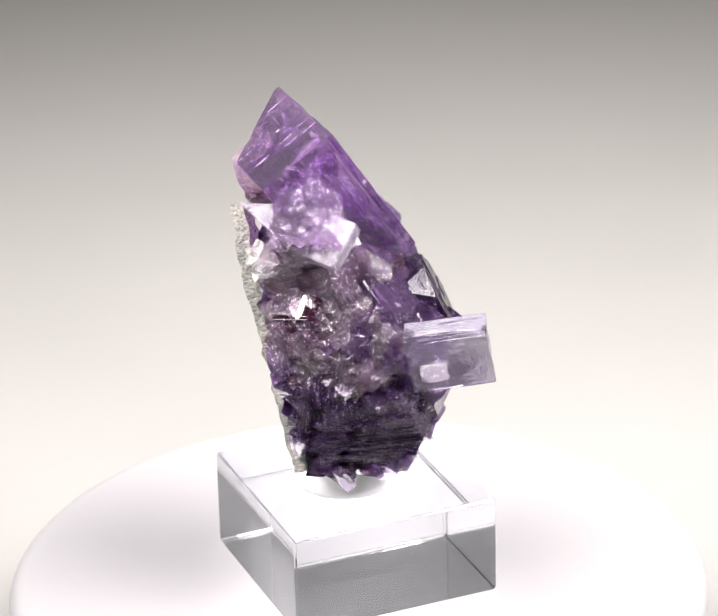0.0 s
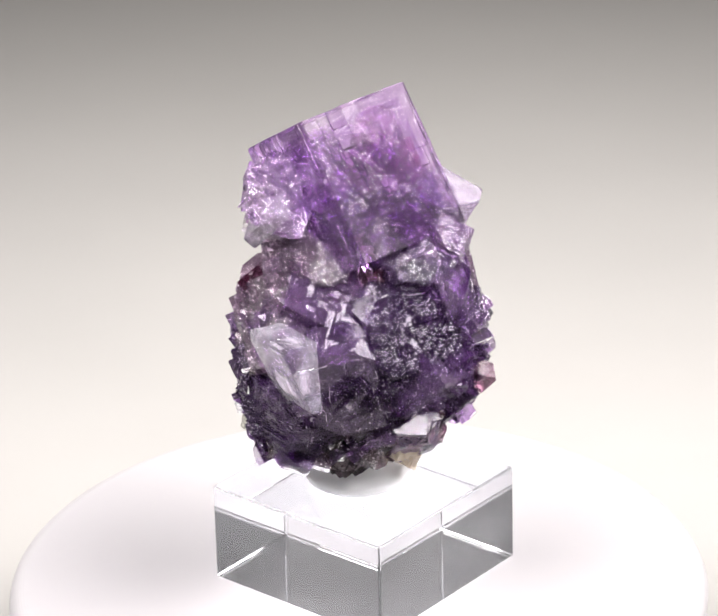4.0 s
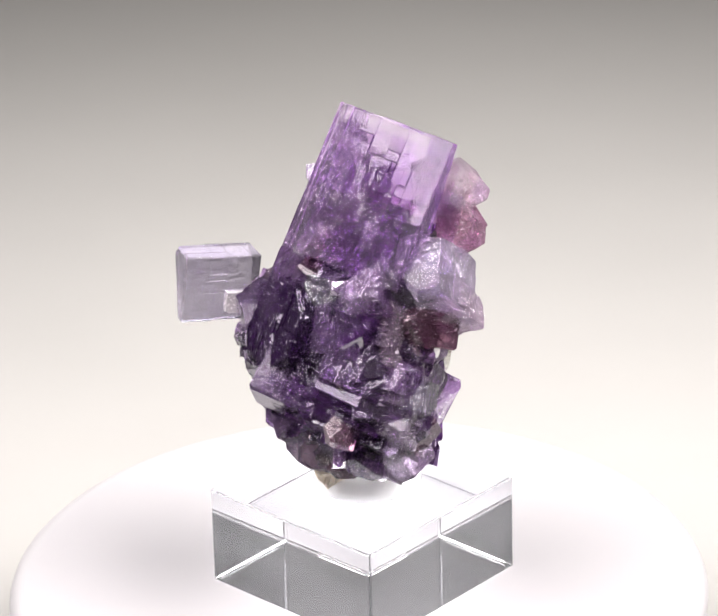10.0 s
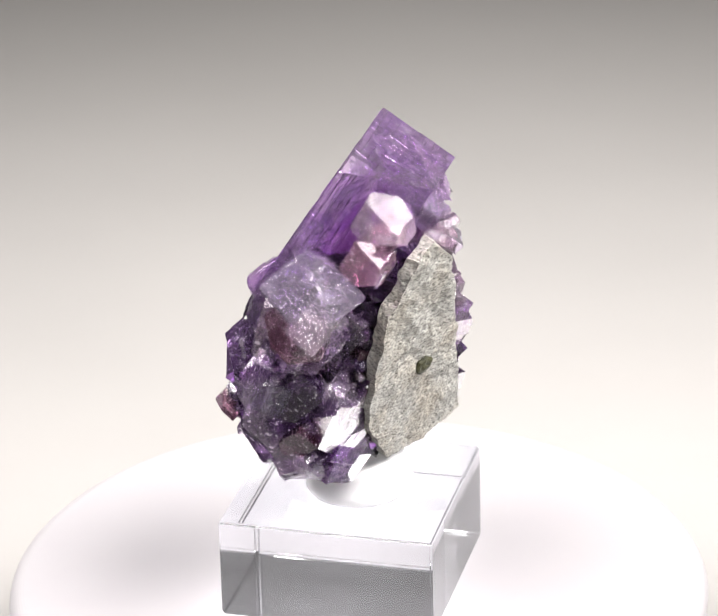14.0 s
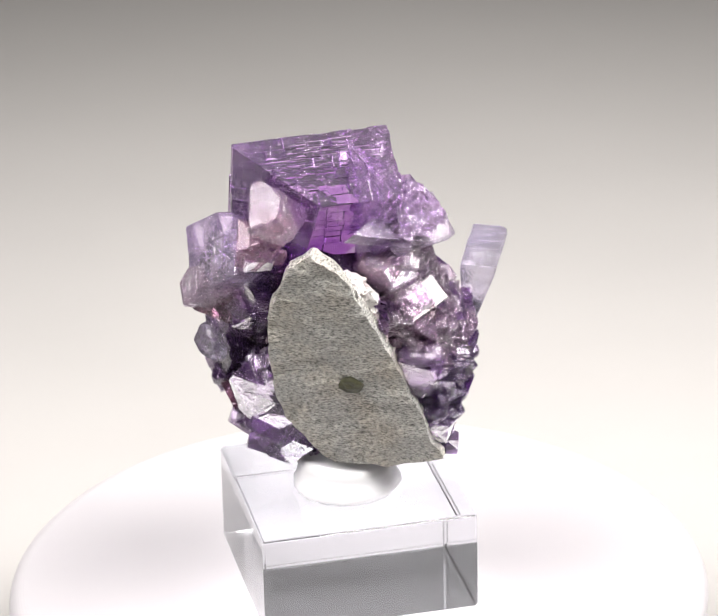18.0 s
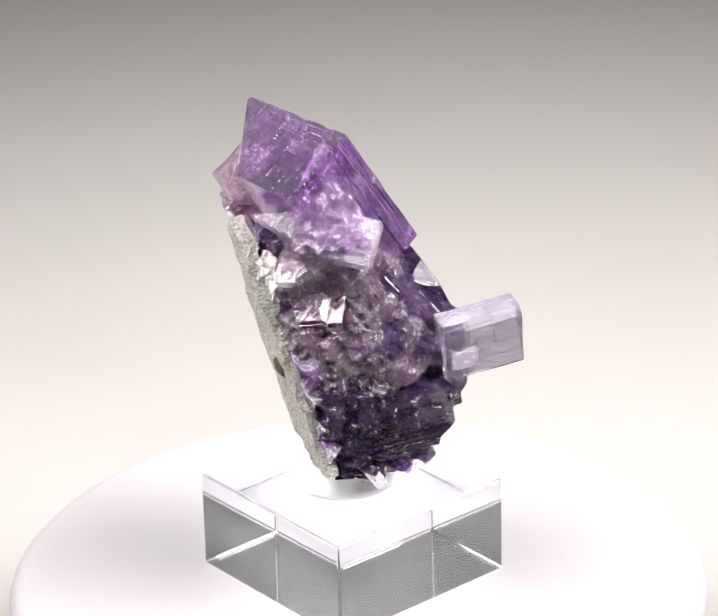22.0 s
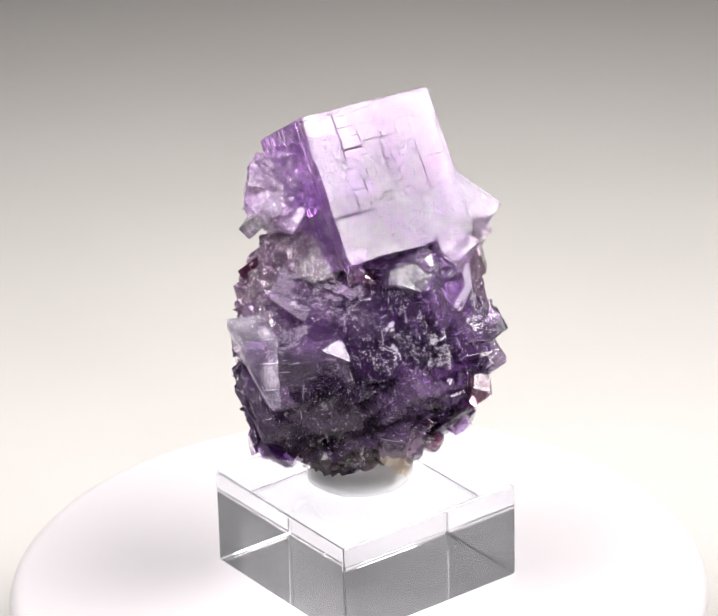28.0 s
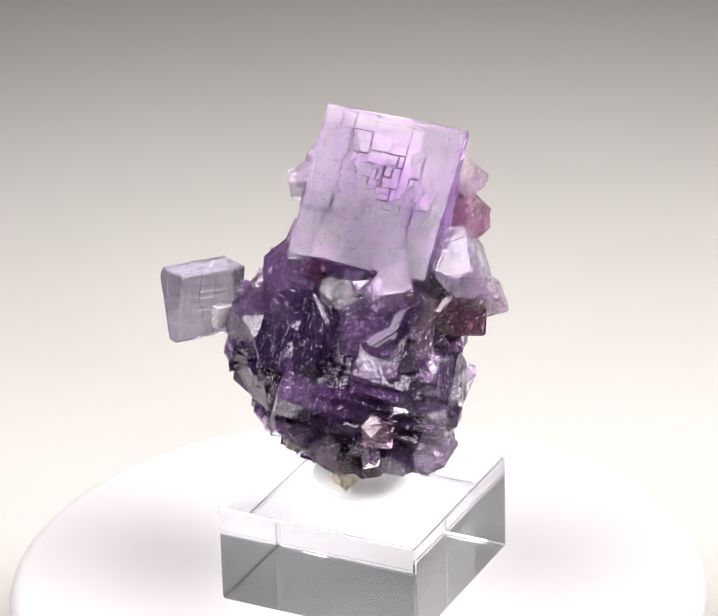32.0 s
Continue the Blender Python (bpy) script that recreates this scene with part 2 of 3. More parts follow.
def mosaic(rng, lo, hi, count):
    """Splits the rectangle lo..hi at random into count smaller ones."""
    cells = [(*lo, *hi)]
    while len(cells) < count:
        mid = ((lo[0] + hi[0]) / 2, (lo[1] + hi[1]) / 2)
        span = max(hi[0] - lo[0], hi[1] - lo[1])
        cells.sort(key=lambda c: -(c[2] - c[0]) * (c[3] - c[1]) * rng.uniform(0.25, 1) * max(0.03, 1 - 1.7 * math.hypot((c[0] + c[2]) / 2 - mid[0], (c[1] + c[3]) / 2 - mid[1]) / span) ** 2)
        a, b, c, d = cells.pop(0)
        k = rng.uniform(0.3, 0.7)
        if (c - a) * rng.uniform(0.6, 1.6) > d - b:
            cells += [(a, b, a + k * (c - a), d), (a + k * (c - a), b, c, d)]
        else:
            cells += [(a, b, c, b + k * (d - b)), (a, b + k * (d - b), c, d)]
    return cells


def ridges(rng, lo, hi, rows, pieces, along):
    """Splits the rectangle lo..hi into long strips, each broken into a few pieces. along: the side that the strips run along."""
    across = 1 - along
    marks = sorted(rng.uniform(0.03, 0.97) for _ in range(rows - 1))
    cells = []
    for a, b in zip([0.0] + marks, marks + [1.0]):
        breaks = sorted(rng.uniform(0.08, 0.92) for _ in range(rng.randint(0, pieces - 1)))
        for c, d in zip([0.0] + breaks, breaks + [1.0]):
            low, high = [0, 0], [0, 0]
            low[across], high[across] = [lo[across] + k * (hi[across] - lo[across]) for k in (a, b)]
            low[along], high[along] = [lo[along] + k * (hi[along] - lo[along]) for k in (c, d)]
            cells.append((*low, *high))
    return cells


def stepped_box(size, seed, steps=0, relief=0.12, lean=0.012, gap=0.12):
    """A cube crystal, sizes in mm, whose faces grow in low rectangular terraces with sloping sides."""
    rng = random.Random(seed)
    half = [s * MM / 2 for s in size]
    bm = bmesh.new()

    def quad(points):
        bm.faces.new([bm.verts.new(p) for p in points])

    for axis in range(3):
        for sign in (-1, 1):
            i, j = (axis + 1) % 3, (axis + 2) % 3

            def place(u, v, h):
                p = [0, 0, 0]
                p[i], p[j], p[axis] = u, v, sign * (half[axis] + h)
                return p

            here = steps.get((axis, sign), 1) if isinstance(steps, dict) else steps
            corner = (half[i], half[j])
            if isinstance(here, tuple):
                cells = ridges(rng, [-c for c in corner], corner, *here)
            else:
                cells = mosaic(rng, [-c for c in corner], corner, max(1, here))
            for a, b, c, d in cells:
                if len(cells) == 1:
                    quad([place(a, b, 0), place(c, b, 0), place(c, d, 0), place(a, d, 0)])
                    continue
                rise = rng.choice((0.35, 0.6, 0.8, 1.0)) * relief * MM
                su, sv = rng.gauss(0, lean), rng.gauss(0, lean)
                slope = [min(rng.choice((0.03, 0.06, 0.4, 1.0)) * gap * MM, 0.3 * (c - a), 0.3 * (d - b)) for _ in range(4)]
                base = [(a, b), (c, b), (c, d), (a, d)]
                top = [(a + slope[0], b + slope[1]), (c - slope[2], b + slope[1]), (c - slope[2], d - slope[3]), (a + slope[0], d - slope[3])]
                low = [place(u, v, 0) for u, v in base]
                high = [place(u, v, max(0.02 * MM, rise + su * (u - (a + c) / 2) + sv * (v - (b + d) / 2))) for u, v in top]
                quad(high)
                for k in range(4):
                    quad([low[k], low[(k + 1) % 4], high[(k + 1) % 4], high[k]])
    bmesh.ops.remove_doubles(bm, verts=bm.verts, dist=1e-6)
    return bm


def cut(bm, at, normal):
    """Breaks off all that lies beyond the plane."""
    geom = bm.verts[:] + bm.edges[:] + bm.faces[:]
    done = bmesh.ops.bisect_plane(bm, geom=geom, plane_co=at, plane_no=normal, clear_outer=True)
    bmesh.ops.remove_doubles(bm, verts=[v for v in done["geom_cut"] if isinstance(v, bmesh.types.BMVert) and v.is_valid], dist=2e-6)
    way = Vector(normal).normalized()
    edges = [e for e in bm.edges if e.is_boundary and all(abs((v.co - Vector(at)).dot(way)) < 2e-7 for v in e.verts)]
    if edges:
        bmesh.ops.triangle_fill(bm, edges=edges, use_beauty=True)


def crystal(name, mat, centre, ax, ay, size, seed=1, steps=12, relief=0.12, chips=(), label="", lean=0.012, gap=0.14, wear=5):
    """A cube crystal of the specimen: centre and sizes in mm, two of its axes, broken corners as (direction, reach in mm)."""
    bm = stepped_box(size, seed, steps, relief, lean, gap)
    for way, reach in chips:
        way = Vector(way).normalized()
        cut(bm, way * reach * MM, way)
    where = frame_of(centre, ax, ay)
    # nothing stands out of the rock's sawn face
    way = where.to_3x3().transposed() @ BACK
    cut(bm, way * (0.9 - BACK.dot(Vector(centre))) * MM, way)
    rng = random.Random(seed * 7 + 3)
    for _ in range(wear):
        way = Vector([rng.choice((-1, 1)) * rng.uniform(*span) for span in ((0.15, 1), (0.4, 1), (0.15, 1))]).normalized()
        reach = sum(abs(w) * d / 2 for w, d in zip(way, size))
        cut(bm, way * reach * rng.uniform(0.66, 0.92) * MM, way)
    if steps == 1:
        # worn edges
        bmesh.ops.dissolve_limit(bm, angle_limit=0.02, verts=bm.verts, edges=bm.edges)
        bmesh.ops.bevel(bm, geom=bm.edges[:], offset=0.08 * MM, segments=1, affect="EDGES", clamp_overlap=True)
    ob = part(name, bm, mat, specimen, label)
    ob.matrix_basis = where
    return ob


def directions(count):
    """Evenly spread unit vectors."""
    out = []
    for k in range(count):
        z = 1 - 2 * (k + 0.5) / count
        a = math.pi * (1 + 5 ** 0.5) * (k + 0.5)
        out.append(Vector((math.cos(a) * math.sqrt(1 - z * z), math.sin(a) * math.sqrt(1 - z * z), z)))
    return out


def lump(name, mat, centre, reach, label, rough=0.7, seed=0.0, fine=2.2, planes=None, terrace=None):
    """A broken mass bounded by flat breaks in evenly spread directions, with terraced breakage on them."""
    bm = box_bm((-0.05,) * 3, (0.05,) * 3)
    for way, far in planes or zip(directions(len(reach)), reach):
        way = Vector(way).normalized()
        cut(bm, way * far * MM, way)
    for way, far in () if planes else BREAKS:
        cut(bm, way * (far - way.dot(Vector(centre))) * MM, way)
    for _ in range(5):
        long = [e for e in bm.edges if e.calc_length() > fine * MM]
        if not long:
            break
        bmesh.ops.subdivide_edges(bm, edges=long, cuts=1)
        bmesh.ops.triangulate(bm, faces=bm.faces)
    bm.normal_update()
    base = Vector(centre) * MM
    moves = []
    for v in bm.verts:
        p = (v.co + base) / MM
        moves.append(v.normal * ((noise.cell(p * 7.3 + Vector((seed, 0, 0))) - 0.75) * rough * MM) + noise.noise_vector(p * 0.9) * 0.35 * rough * MM)
    for v, d in zip(bm.verts, moves):
        v.co += d
    if terrace:
        # growth in cube steps: along each crystal axis the surface keeps to uneven levels
        turn = frame_of((0, 0, 0), *terrace).to_3x3()
        rng = random.Random(seed)
        levels = []
        for _ in range(3):
            row = [-0.03]
            while row[-1] < 0.03:
                row.append(row[-1] + rng.choice((0.4, 0.7, 1.2, 1.9)) * rng.uniform(0.8, 1.2) * MM)
            levels.append(np.array(row))
        for v in bm.verts:
            p = turn.transposed() @ v.co
            p = Vector([row[np.abs(row - c).argmin()] * 0.86 + c * 0.14 for row, c in zip(levels, p)])
            v.co = turn @ p
        bmesh.ops.dissolve_degenerate(bm, edges=bm.edges, dist=4e-5)
    ob = part(name, bm, mat, specimen, label)
    ob.matrix_basis = Matrix.Translation(base)
    return ob


# ---- setting ----
def sheet_bm(profile, x0, x1, thick):
    """A bent sheet: a line of (y, z) drawn along x, with thickness."""
    bm = bmesh.new()
    rows = []
    for k, (y, z) in enumerate(profile):
        a, b = profile[max(0, k - 1)], profile[min(len(profile) - 1, k + 1)]
        n = Vector((0, -(b[1] - a[1]), b[0] - a[0])).normalized() * thick
        rows.append([bm.verts.new(p) for p in ((x0, y, z), (x1, y, z), (x1, y - n.y, z - n.z), (x0, y - n.y, z - n.z))])
    for a, b in zip(rows, rows[1:]):
        for i in range(4):
            bm.faces.new((a[i], a[(i + 1) % 4], b[(i + 1) % 4], b[i]))
    bm.faces.new(rows[0])
    bm.faces.new(rows[-1])
    return bm


LOW = -0.022
bend = [(0.31 + 0.15 * math.sin(a), LOW + 0.15 - 0.15 * math.cos(a)) for a in [math.pi / 2 * i / 48 for i in range(49)]]
ob = finish("backdrop", sheet_bm([(-0.36, LOW)] + bend + [(0.46, 0.75)], -0.55, 0.55, 0.0006), PAPER)
tagged(ob, "white paper sweep curving up behind the turntable", "backdrop", kind="structure")
ob = finish("ground", box_bm((-0.75, -0.55, LOW - 0.032), (0.75, 0.75, LOW - 0.002), 0.003), WOOD)
tagged(ob, "dark table top under the paper sweep", "table top", kind="structure")
for name, lo, hi in (("wall_north", (-1.6, 1.5, -0.8), (1.6, 1.6, 1.7)), ("wall_south", (-1.6, -1.6, -0.8), (1.6, -1.5, 1.7)),
                     ("wall_east", (1.6, -1.6, -0.8), (1.7, 1.6, 1.7)), ("wall_west", (-1.7, -1.6, -0.8), (-1.6, 1.6, 1.7)),
                     ("ceiling", (-1.7, -1.6, 1.7), (1.7, 1.6, 1.8)), ("floor", (-1.7, -1.6, -0.9), (1.7, 1.6, -0.8))):
    tagged(finish(name, box_bm(lo, hi), WALL), "plain dark grey painted studio surface", name.split("_")[0], kind="structure")

# ---- turntable ----
turntable = new("turntable")
tagged(turntable, "round white glossy motorised display turntable", "turntable")
R = 0.0493
part("platter", rings_bm([(R - 0.004, -0.0060), (R - 0.0010, -0.0054)] + [(R - 0.0026 + 0.0026 * math.cos(a), -0.0026 + 0.0026 * math.sin(a)) for a in [math.pi / 2 * i / 10 for i in range(-2, 11)]]), PLASTIC, turntable, "white plastic round platter")
part("housing", rings_bm([(0.046, LOW), (0.047, LOW + 0.001), (0.047, -0.0078), (0.046, -0.0068), (0.02, -0.0066), (0.02, -0.0058)]), PLASTIC, turntable, "white plastic round housing")

# ---- acrylic block ----
BLOCK_AT, BLOCK_TURN, BLOCK = (-0.00026, 0.00134), 0.38483, (0.0300, 0.0300, 0.01446)
block = finish("acrylic_block", box_bm((-0.015, -0.015, 0.00006), (0.015, 0.015, BLOCK[2]), 0.00034), ACRYLIC)
block.data.transform(Matrix.Translation((*BLOCK_AT, 0)) @ Matrix.Rotation(BLOCK_TURN, 4, "Z"))
block.data.materials.append(LIGHTENED)
for face in block.data.polygons:
    face.material_index = 1 if face.normal.z < -0.9 else 0
block.visible_shadow = False
tagged(block, "clear polished acrylic display block standing on the turntable", "display block")

# ---- mounting tack ----
TOP = BLOCK[2]
tack_profile = [(0.0071, TOP), (0.0075, TOP + 0.0006), (0.0074, TOP + 0.0014), (0.0069, TOP + 0.0024), (0.0066, TOP + 0.0036), (0.0064, TOP + 0.0050)]
bm = rings_bm(tack_profile, 64)
for v in bm.verts:
    v.co += Vector((0.0, 0.0, 0.0)) + noise.noise_vector(v.co * 260) * 0.0004 * (1 if v.co.z > TOP + 0.0001 else 0)
    v.co.z = max(v.co.z, TOP + 0.00002)
    v.co += Vector((-0.0013, 0.0010, 0))
tack = finish("mounting_tack", bm, TACK, None, True)
tack.visible_shadow = False
tagged(tack, "round pad of clear mounting tack holding the specimen on the block", "mounting tack")

# ---- specimen ----
specimen = new("fluorite_specimen")
tagged(specimen, "cluster of purple cubic fluorite crystals on grey rock", "mineral specimen")

LOWER_AT, MIDDLE_AT = (1.7, -1.8, 28.6), (0.2, 1.1, 43.0)
LOWER = [11.0, 11.3, 13.8, 15.8, 20.0, 15.3, 16.8, 18.6, 15.2, 17.8, 14.5, 17.6, 21.2, 15.7, 11.5, 15.3, 14.6, 18.3, 11.7, 13.6, 17.2, 12.2, 13.4, 9.7, 15.5, 14.4, 11.3, 10.7, 11.2, 10.4]
MIDDLE = [8.6, 13.2, 9.5, 12.1, 14.4, 11.7, 14.9, 13.6, 14.5, 14.0, 12.9, 15.4, 16.1, 17.3, 12.5, 14.5, 17.1, 17.2, 15.4, 16.2, 17.9, 18.5, 12.4, 14.6, 18.9, 17.3, 15.6, 13.1, 12.8, 12.5]
EDGE_R, EDGE_D = Vector((-0.635, 0.720, -0.280)), Vector((-0.435, -0.580, -0.685))
U, V = (-0.338, 0.942, -0.029), (0.519, 0.178, -0.837)


def zoned(ob, others):
    """Gives the faces of a mass its other minerals: (material, direction, least dot, share of patches)."""
    for mat, *_ in others:
        ob.data.materials.append(mat)
    for face in ob.data.polygons:
        for k, (_, way, least, share) in enumerate(others):
            spot = (face.center + ob.matrix_basis.translation) / MM
            if face.center.normalized().dot(Vector(way).normalized()) > least and noise.noise(spot * 0.22 + Vector((9 * k, 0, 0))) * 0.5 + 0.5 < share:
                face.material_index = k + 1
                break


zoned(lump("lower_mass", DARK, LOWER_AT, [r - 0.5 for r in LOWER], "dark purple broken fluorite mass in cube steps", 0.35, 3.1, 0.8, None, (EDGE_R, EDGE_D)),
      ((UMBER, (0.2, -0.1, -1), 0.62, 0.62), (STRIATED, (0, -1, -0.2), 0.6, 0.9), (GLASSY, (0, 1, 0), 0.5, 0.5)))
zoned(lump("middle_mass", DARK, MIDDLE_AT, [r - 0.5 for r in MIDDLE], "dark purple fluorite mass in cube steps", 0.35, 7.7, 0.8, None, (U, V)),
      ((MAUVE, (-0.5, -1, 0), 0.55, 0.46), (DUSKY, (-0.2, -1, 0), 0.5, 0.55), (GLASSY, (0.2, -1, 0), 0.45, 0.7), (PURPLE, (-0.3, 1, 0), 0.6, 0.4)))

# the cloudy zone between the rock and the dark mass
for mat, at, size, label, seed in ((MAUVE, (-4.6, -7.0, 45.4), (6.6, 5.0, 7.0), "cloudy mauve broken fluorite", 1.3), (DUSKY, (-2.0, -8.4, 40.6), (7.4, 5.4, 6.0), "dusky mauve broken fluorite", 2.9),
                                   (GLASSY, (3.6, -8.6, 42.4), (6.0, 5.4, 6.4), "dark purple broken fluorite", 4.1), (PURPLE, (-8.6, -8.2, 37.2), (3.6, 4.2, 3.8), "pale purple broken fluorite", 5.7)):
    lump("broken_mass", mat, at, [math.sqrt(sum((k * c) ** 2 for k, c in zip(size, d))) * (0.86 + 0.22 * noise.cell(d * 40 + Vector((seed, 0, 0)))) for d in directions(24)], label, 0.7, seed, 2.2)

# the large tabular cube on top
N = Vector(V).cross(Vector(U)).normalized()
top_corner = Vector((-2.0, -5.9, 68.5))


def on_cube(u, v, n):
    """A place by the large cube's own axes, from its upper corner, in mm."""
    return top_corner + Vector(U) * u + Vector(V) * v + N * n


BROKEN = Vector((0.74, -0.10, 0.66)).normalized()
large = crystal("large_cube", TABLE, on_cube(10.35, 10.4, -5.8), U, V, (20.7, 20.8, 11.6), 5, {(2, -1): 84, (1, -1): 44, (0, -1): (16, 3, 0), (0, 1): (12, 3, 0)}, 0.20, ((BROKEN, 5.4),), "large purple cube with stepped mosaic faces", 0.010, 0.20, 0)
# end faces deeper purple; broad faces hold frosting and caught light in their colour
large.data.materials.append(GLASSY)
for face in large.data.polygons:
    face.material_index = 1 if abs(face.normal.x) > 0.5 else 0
# colour zones inside it, one within the other
for name, mat, inset, shift, seed in (("growth_zone", RIND, 1.6, (0, 0, 0), 1), ("deep_zone", HEART, 4.0, (0.4, 1.6, 0), 4)):
    bm = box_bm([-(h - inset * k) * MM for h, k in zip((10.35, 10.4, 5.8), (1, 1, 0.75))], [(h - inset * k) * MM for h, k in zip((10.35, 10.4, 5.8), (1, 1, 0.75))])
    rng = random.Random(seed)
    for _ in range(9 if mat is HEART else 2):
        way = Vector([rng.choice((-1, 1)) * rng.uniform(0.3, 1) for _ in range(3)]).normalized()
        far = (way.x * 10.35 if way.x > 0 else -way.x * 10.35) + abs(way.y) * 10.4 + abs(way.z) * 5.8
        cut(bm, way * (far * rng.uniform(0.56, 0.66) - inset) * MM * (1.0 if mat is HEART else 1.2), way)
    cut(bm, BROKEN * (5.4 - inset * 0.7) * MM, BROKEN)
    ob = part(name, bm, mat, specimen, "purple colour zone inside the large cube")
    ob.matrix_basis = frame_of(on_cube(10.35 + shift[0], 10.4 + shift[1], -5.8), U, V)
lump("side_wedge", PURPLE, (-4.4, -9.0, 59.2), (), "rough pebbly purple wedge grown on the large cube", 0.6, 2.2, 1.5,
     (((0.657, -0.409, 0.62), 1.7), ((0, 0, -1), 3.8), ((0.98, 0.16, 0.1), 3.8), ((-0.23, -0.957, 0.15), 3.9), ((-0.72, 0.69, 0), 4.8), ((-0.3, -0.2, 1), 3.8), ((-0.8, -0.5, 0.2), 4.4), ((0.2, -0.8, 0.7), 2.9)))
crystal("blade", LILAC, (-7.6, -7.2, 56.2), (0.80, -0.58, -0.12), (0.45, 0.55, 0.7), (18.0, 6.4, 1.9), 12, 9, 0.2, (((-0.30, -0.95, 0.0), 2.4), ((-0.30, 0.95, 0.0), 2.6)), "long flat lilac cleavage blade", wear=1)

# clear prism
crystal("clear_prism", CLEAR, (12.8, -16.8, 40.75), (0.985, -0.04, 0.14), (-0.04, -1, 0.02), (10.8, 4.6, 9.4), 21, {(1, 1): (9, 2, 1), (2, 1): 6, (2, -1): 6, (1, -1): 9, (0, 1): 7}, 0.14, (((0, 0.922, 0.387), 0.9), ((0.8, 0.5, -0.5), 7.0)), "colourless glassy prism", wear=0)
crystal("milky_patch", MILKY, (10.8, -14.4, 38.4), (0.985, -0.04, 0.14), (-0.04, -1, 0.02), (3.6, 1.6, 3.0), 22, 1, 0.1, label="milky white crystal on the clear prism", wear=8)

# pale crystals behind
p, q = Vector((0.617, 0.178, 0.766)), Vector((-0.375, -0.704, 0.602))
r = p.cross(q)
crystal("pale_cube", LILAC, Vector((-8.2, 20.3, 44.8)) + p * 4.7 + q * 5 + r * 3.2, p, q, (9.6, 9.6, 6.4), 31, 6, 0.25, (((0.75, 0.3, 0.6), 5.2), ((0.3, 0.9, -0.3), 4.7)), "pale greyish lilac cube corner", wear=3)
crystal("pale_shard", MAUVE, (-7.2, 18.2, 46.6), q, p, (5.4, 4.2, 5.0), 32, 4, 0.3, (((0.6, 0.3, 0.7), 2.4),), "greyish mauve broken crystal with a white fracture", wear=4)
lump("pink_cube", PINK, (-11.2, 8.5, 58.6), (), "pale pink broken cube", 0.2, 5.1, 3.4, [(d, 3.5 + 0.8 * noise.cell(d * 30)) for d in directions(10)])
crystal("wine_cube", WINE, (-3.0, 16.6, 44.4), (0.9, -0.3, 0.2), (0.3, 0.9, 0.25), (7.6, 5.6, 5.0), 35, 16, 0.25, (((0.5, 0.7, -0.5), 3.4),), "dark wine red cube", wear=2)
crystal("clear_cube", CLEAR, (-0.5, 18.9, 35.2), (0.7, 0.5, 0.5), (-0.6, 0.75, 0.1), (4, 4, 4), 37, 5, 0.1, label="small colourless crystal", wear=3)
lump("foot_cube", PURPLE, (-0.6, 12.8, 24.6), (), "pinkish purple broken cube at the foot", 0.3, 8.1, 4.0, [(d, 4.1 + 0.9 * noise.cell(d * 20)) for d in directions(11)])

# the corner cube with its mosaic upper face, pointing at the viewer
EDGE_B = Vector((-0.657, -0.317, 0.685))
CORNER = Vector((17.6, 4.5, 34.9))
crystal("corner_cube", CORNERED, CORNER + EDGE_R * 7.0 + EDGE_D * 3.6 + EDGE_B * 4.2, EDGE_R, EDGE_D, (14.0, 7.2, 8.4), 41, {(1, -1): 64, (0, -1): 5, (2, 1): 4, (2, -1): 4}, 0.22, (((0.80, -0.45, 0.1), 6.6), ((0.7, 0.6, 0.2), 6.9)), "purple cube with a stepped mosaic face", 0.014, 0.22, wear=0)

# the two dark cubes with the mosaic face under the large cube
crystal("mosaic_cube", MOSAIC, Vector((6.0, -5.9, 46.4)) - FACET * 3.3, (0.55, 0.82, -0.3), Vector((0.55, 0.82, -0.3)).cross(FACET), (12.0, 12.4, 6.4), 43, 34, 0.30, label="dark cube with a mosaic face", lean=0.014, gap=0.22)
crystal("mosaic_cube", MOSAIC, Vector((10.6, -8.2, 41.6)) - FACET * 3.0, (0.55, 0.82, -0.3), Vector((0.55, 0.82, -0.3)).cross(FACET), (8, 7, 5.6), 44, 6, 0.25, label="dark cube with a mosaic face", lean=0.012, gap=0.3)
crystal("mosaic_cube", MOSAIC, Vector((9.4, 2.6, 44.0)) - FACET * 2.0, (0.55, 0.82, -0.3), Vector((0.55, 0.82, -0.3)).cross(FACET), (3.6, 4.2, 4.0), 45, 3, 0.2, label="small dark cube with a flat bright face", gap=0.2, wear=0)

# the dark cubes of the front
crystal("dark_cube", DARK, (7.8, -7.1, 35.1), (0.955, -0.27, -0.12), (0.25, 0.95, 0.15), (9.0, 10.5, 13.0), 71, 8, 0.18, (((0.6, -0.5, -0.6), 7.0), ((0.5, 0.5, 0.7), 8.0), ((0.5, -0.6, 0.6), 7.7)), "dark purple cube with a flat face", wear=0)
crystal("dark_cube", DARK, (8.1, 1.45, 39.8), (0.90, 0.04, 0.43), (-0.06, 1, 0.03), (9.0, 11.0, 11.5), 72, 10, 0.2, (((0.55, 0.5, -0.6), 7.4), ((0.5, -0.6, 0.6), 7.3), ((0.4, 0.6, 0.65), 7.0), ((0.35, -0.7, -0.5), 7.6)), "dark purple cube with a flat face", wear=0)
crystal("dark_cube", DARK, (4.4, 9.6, 43.2), (0.80, 0.50, 0.33), (-0.53, 0.85, 0.02), (8.0, 7.0, 8.0), 73, 9, 0.2, (((0.6, -0.3, 0.74), 4.6),), "dark purple cube under the large cube", wear=0)
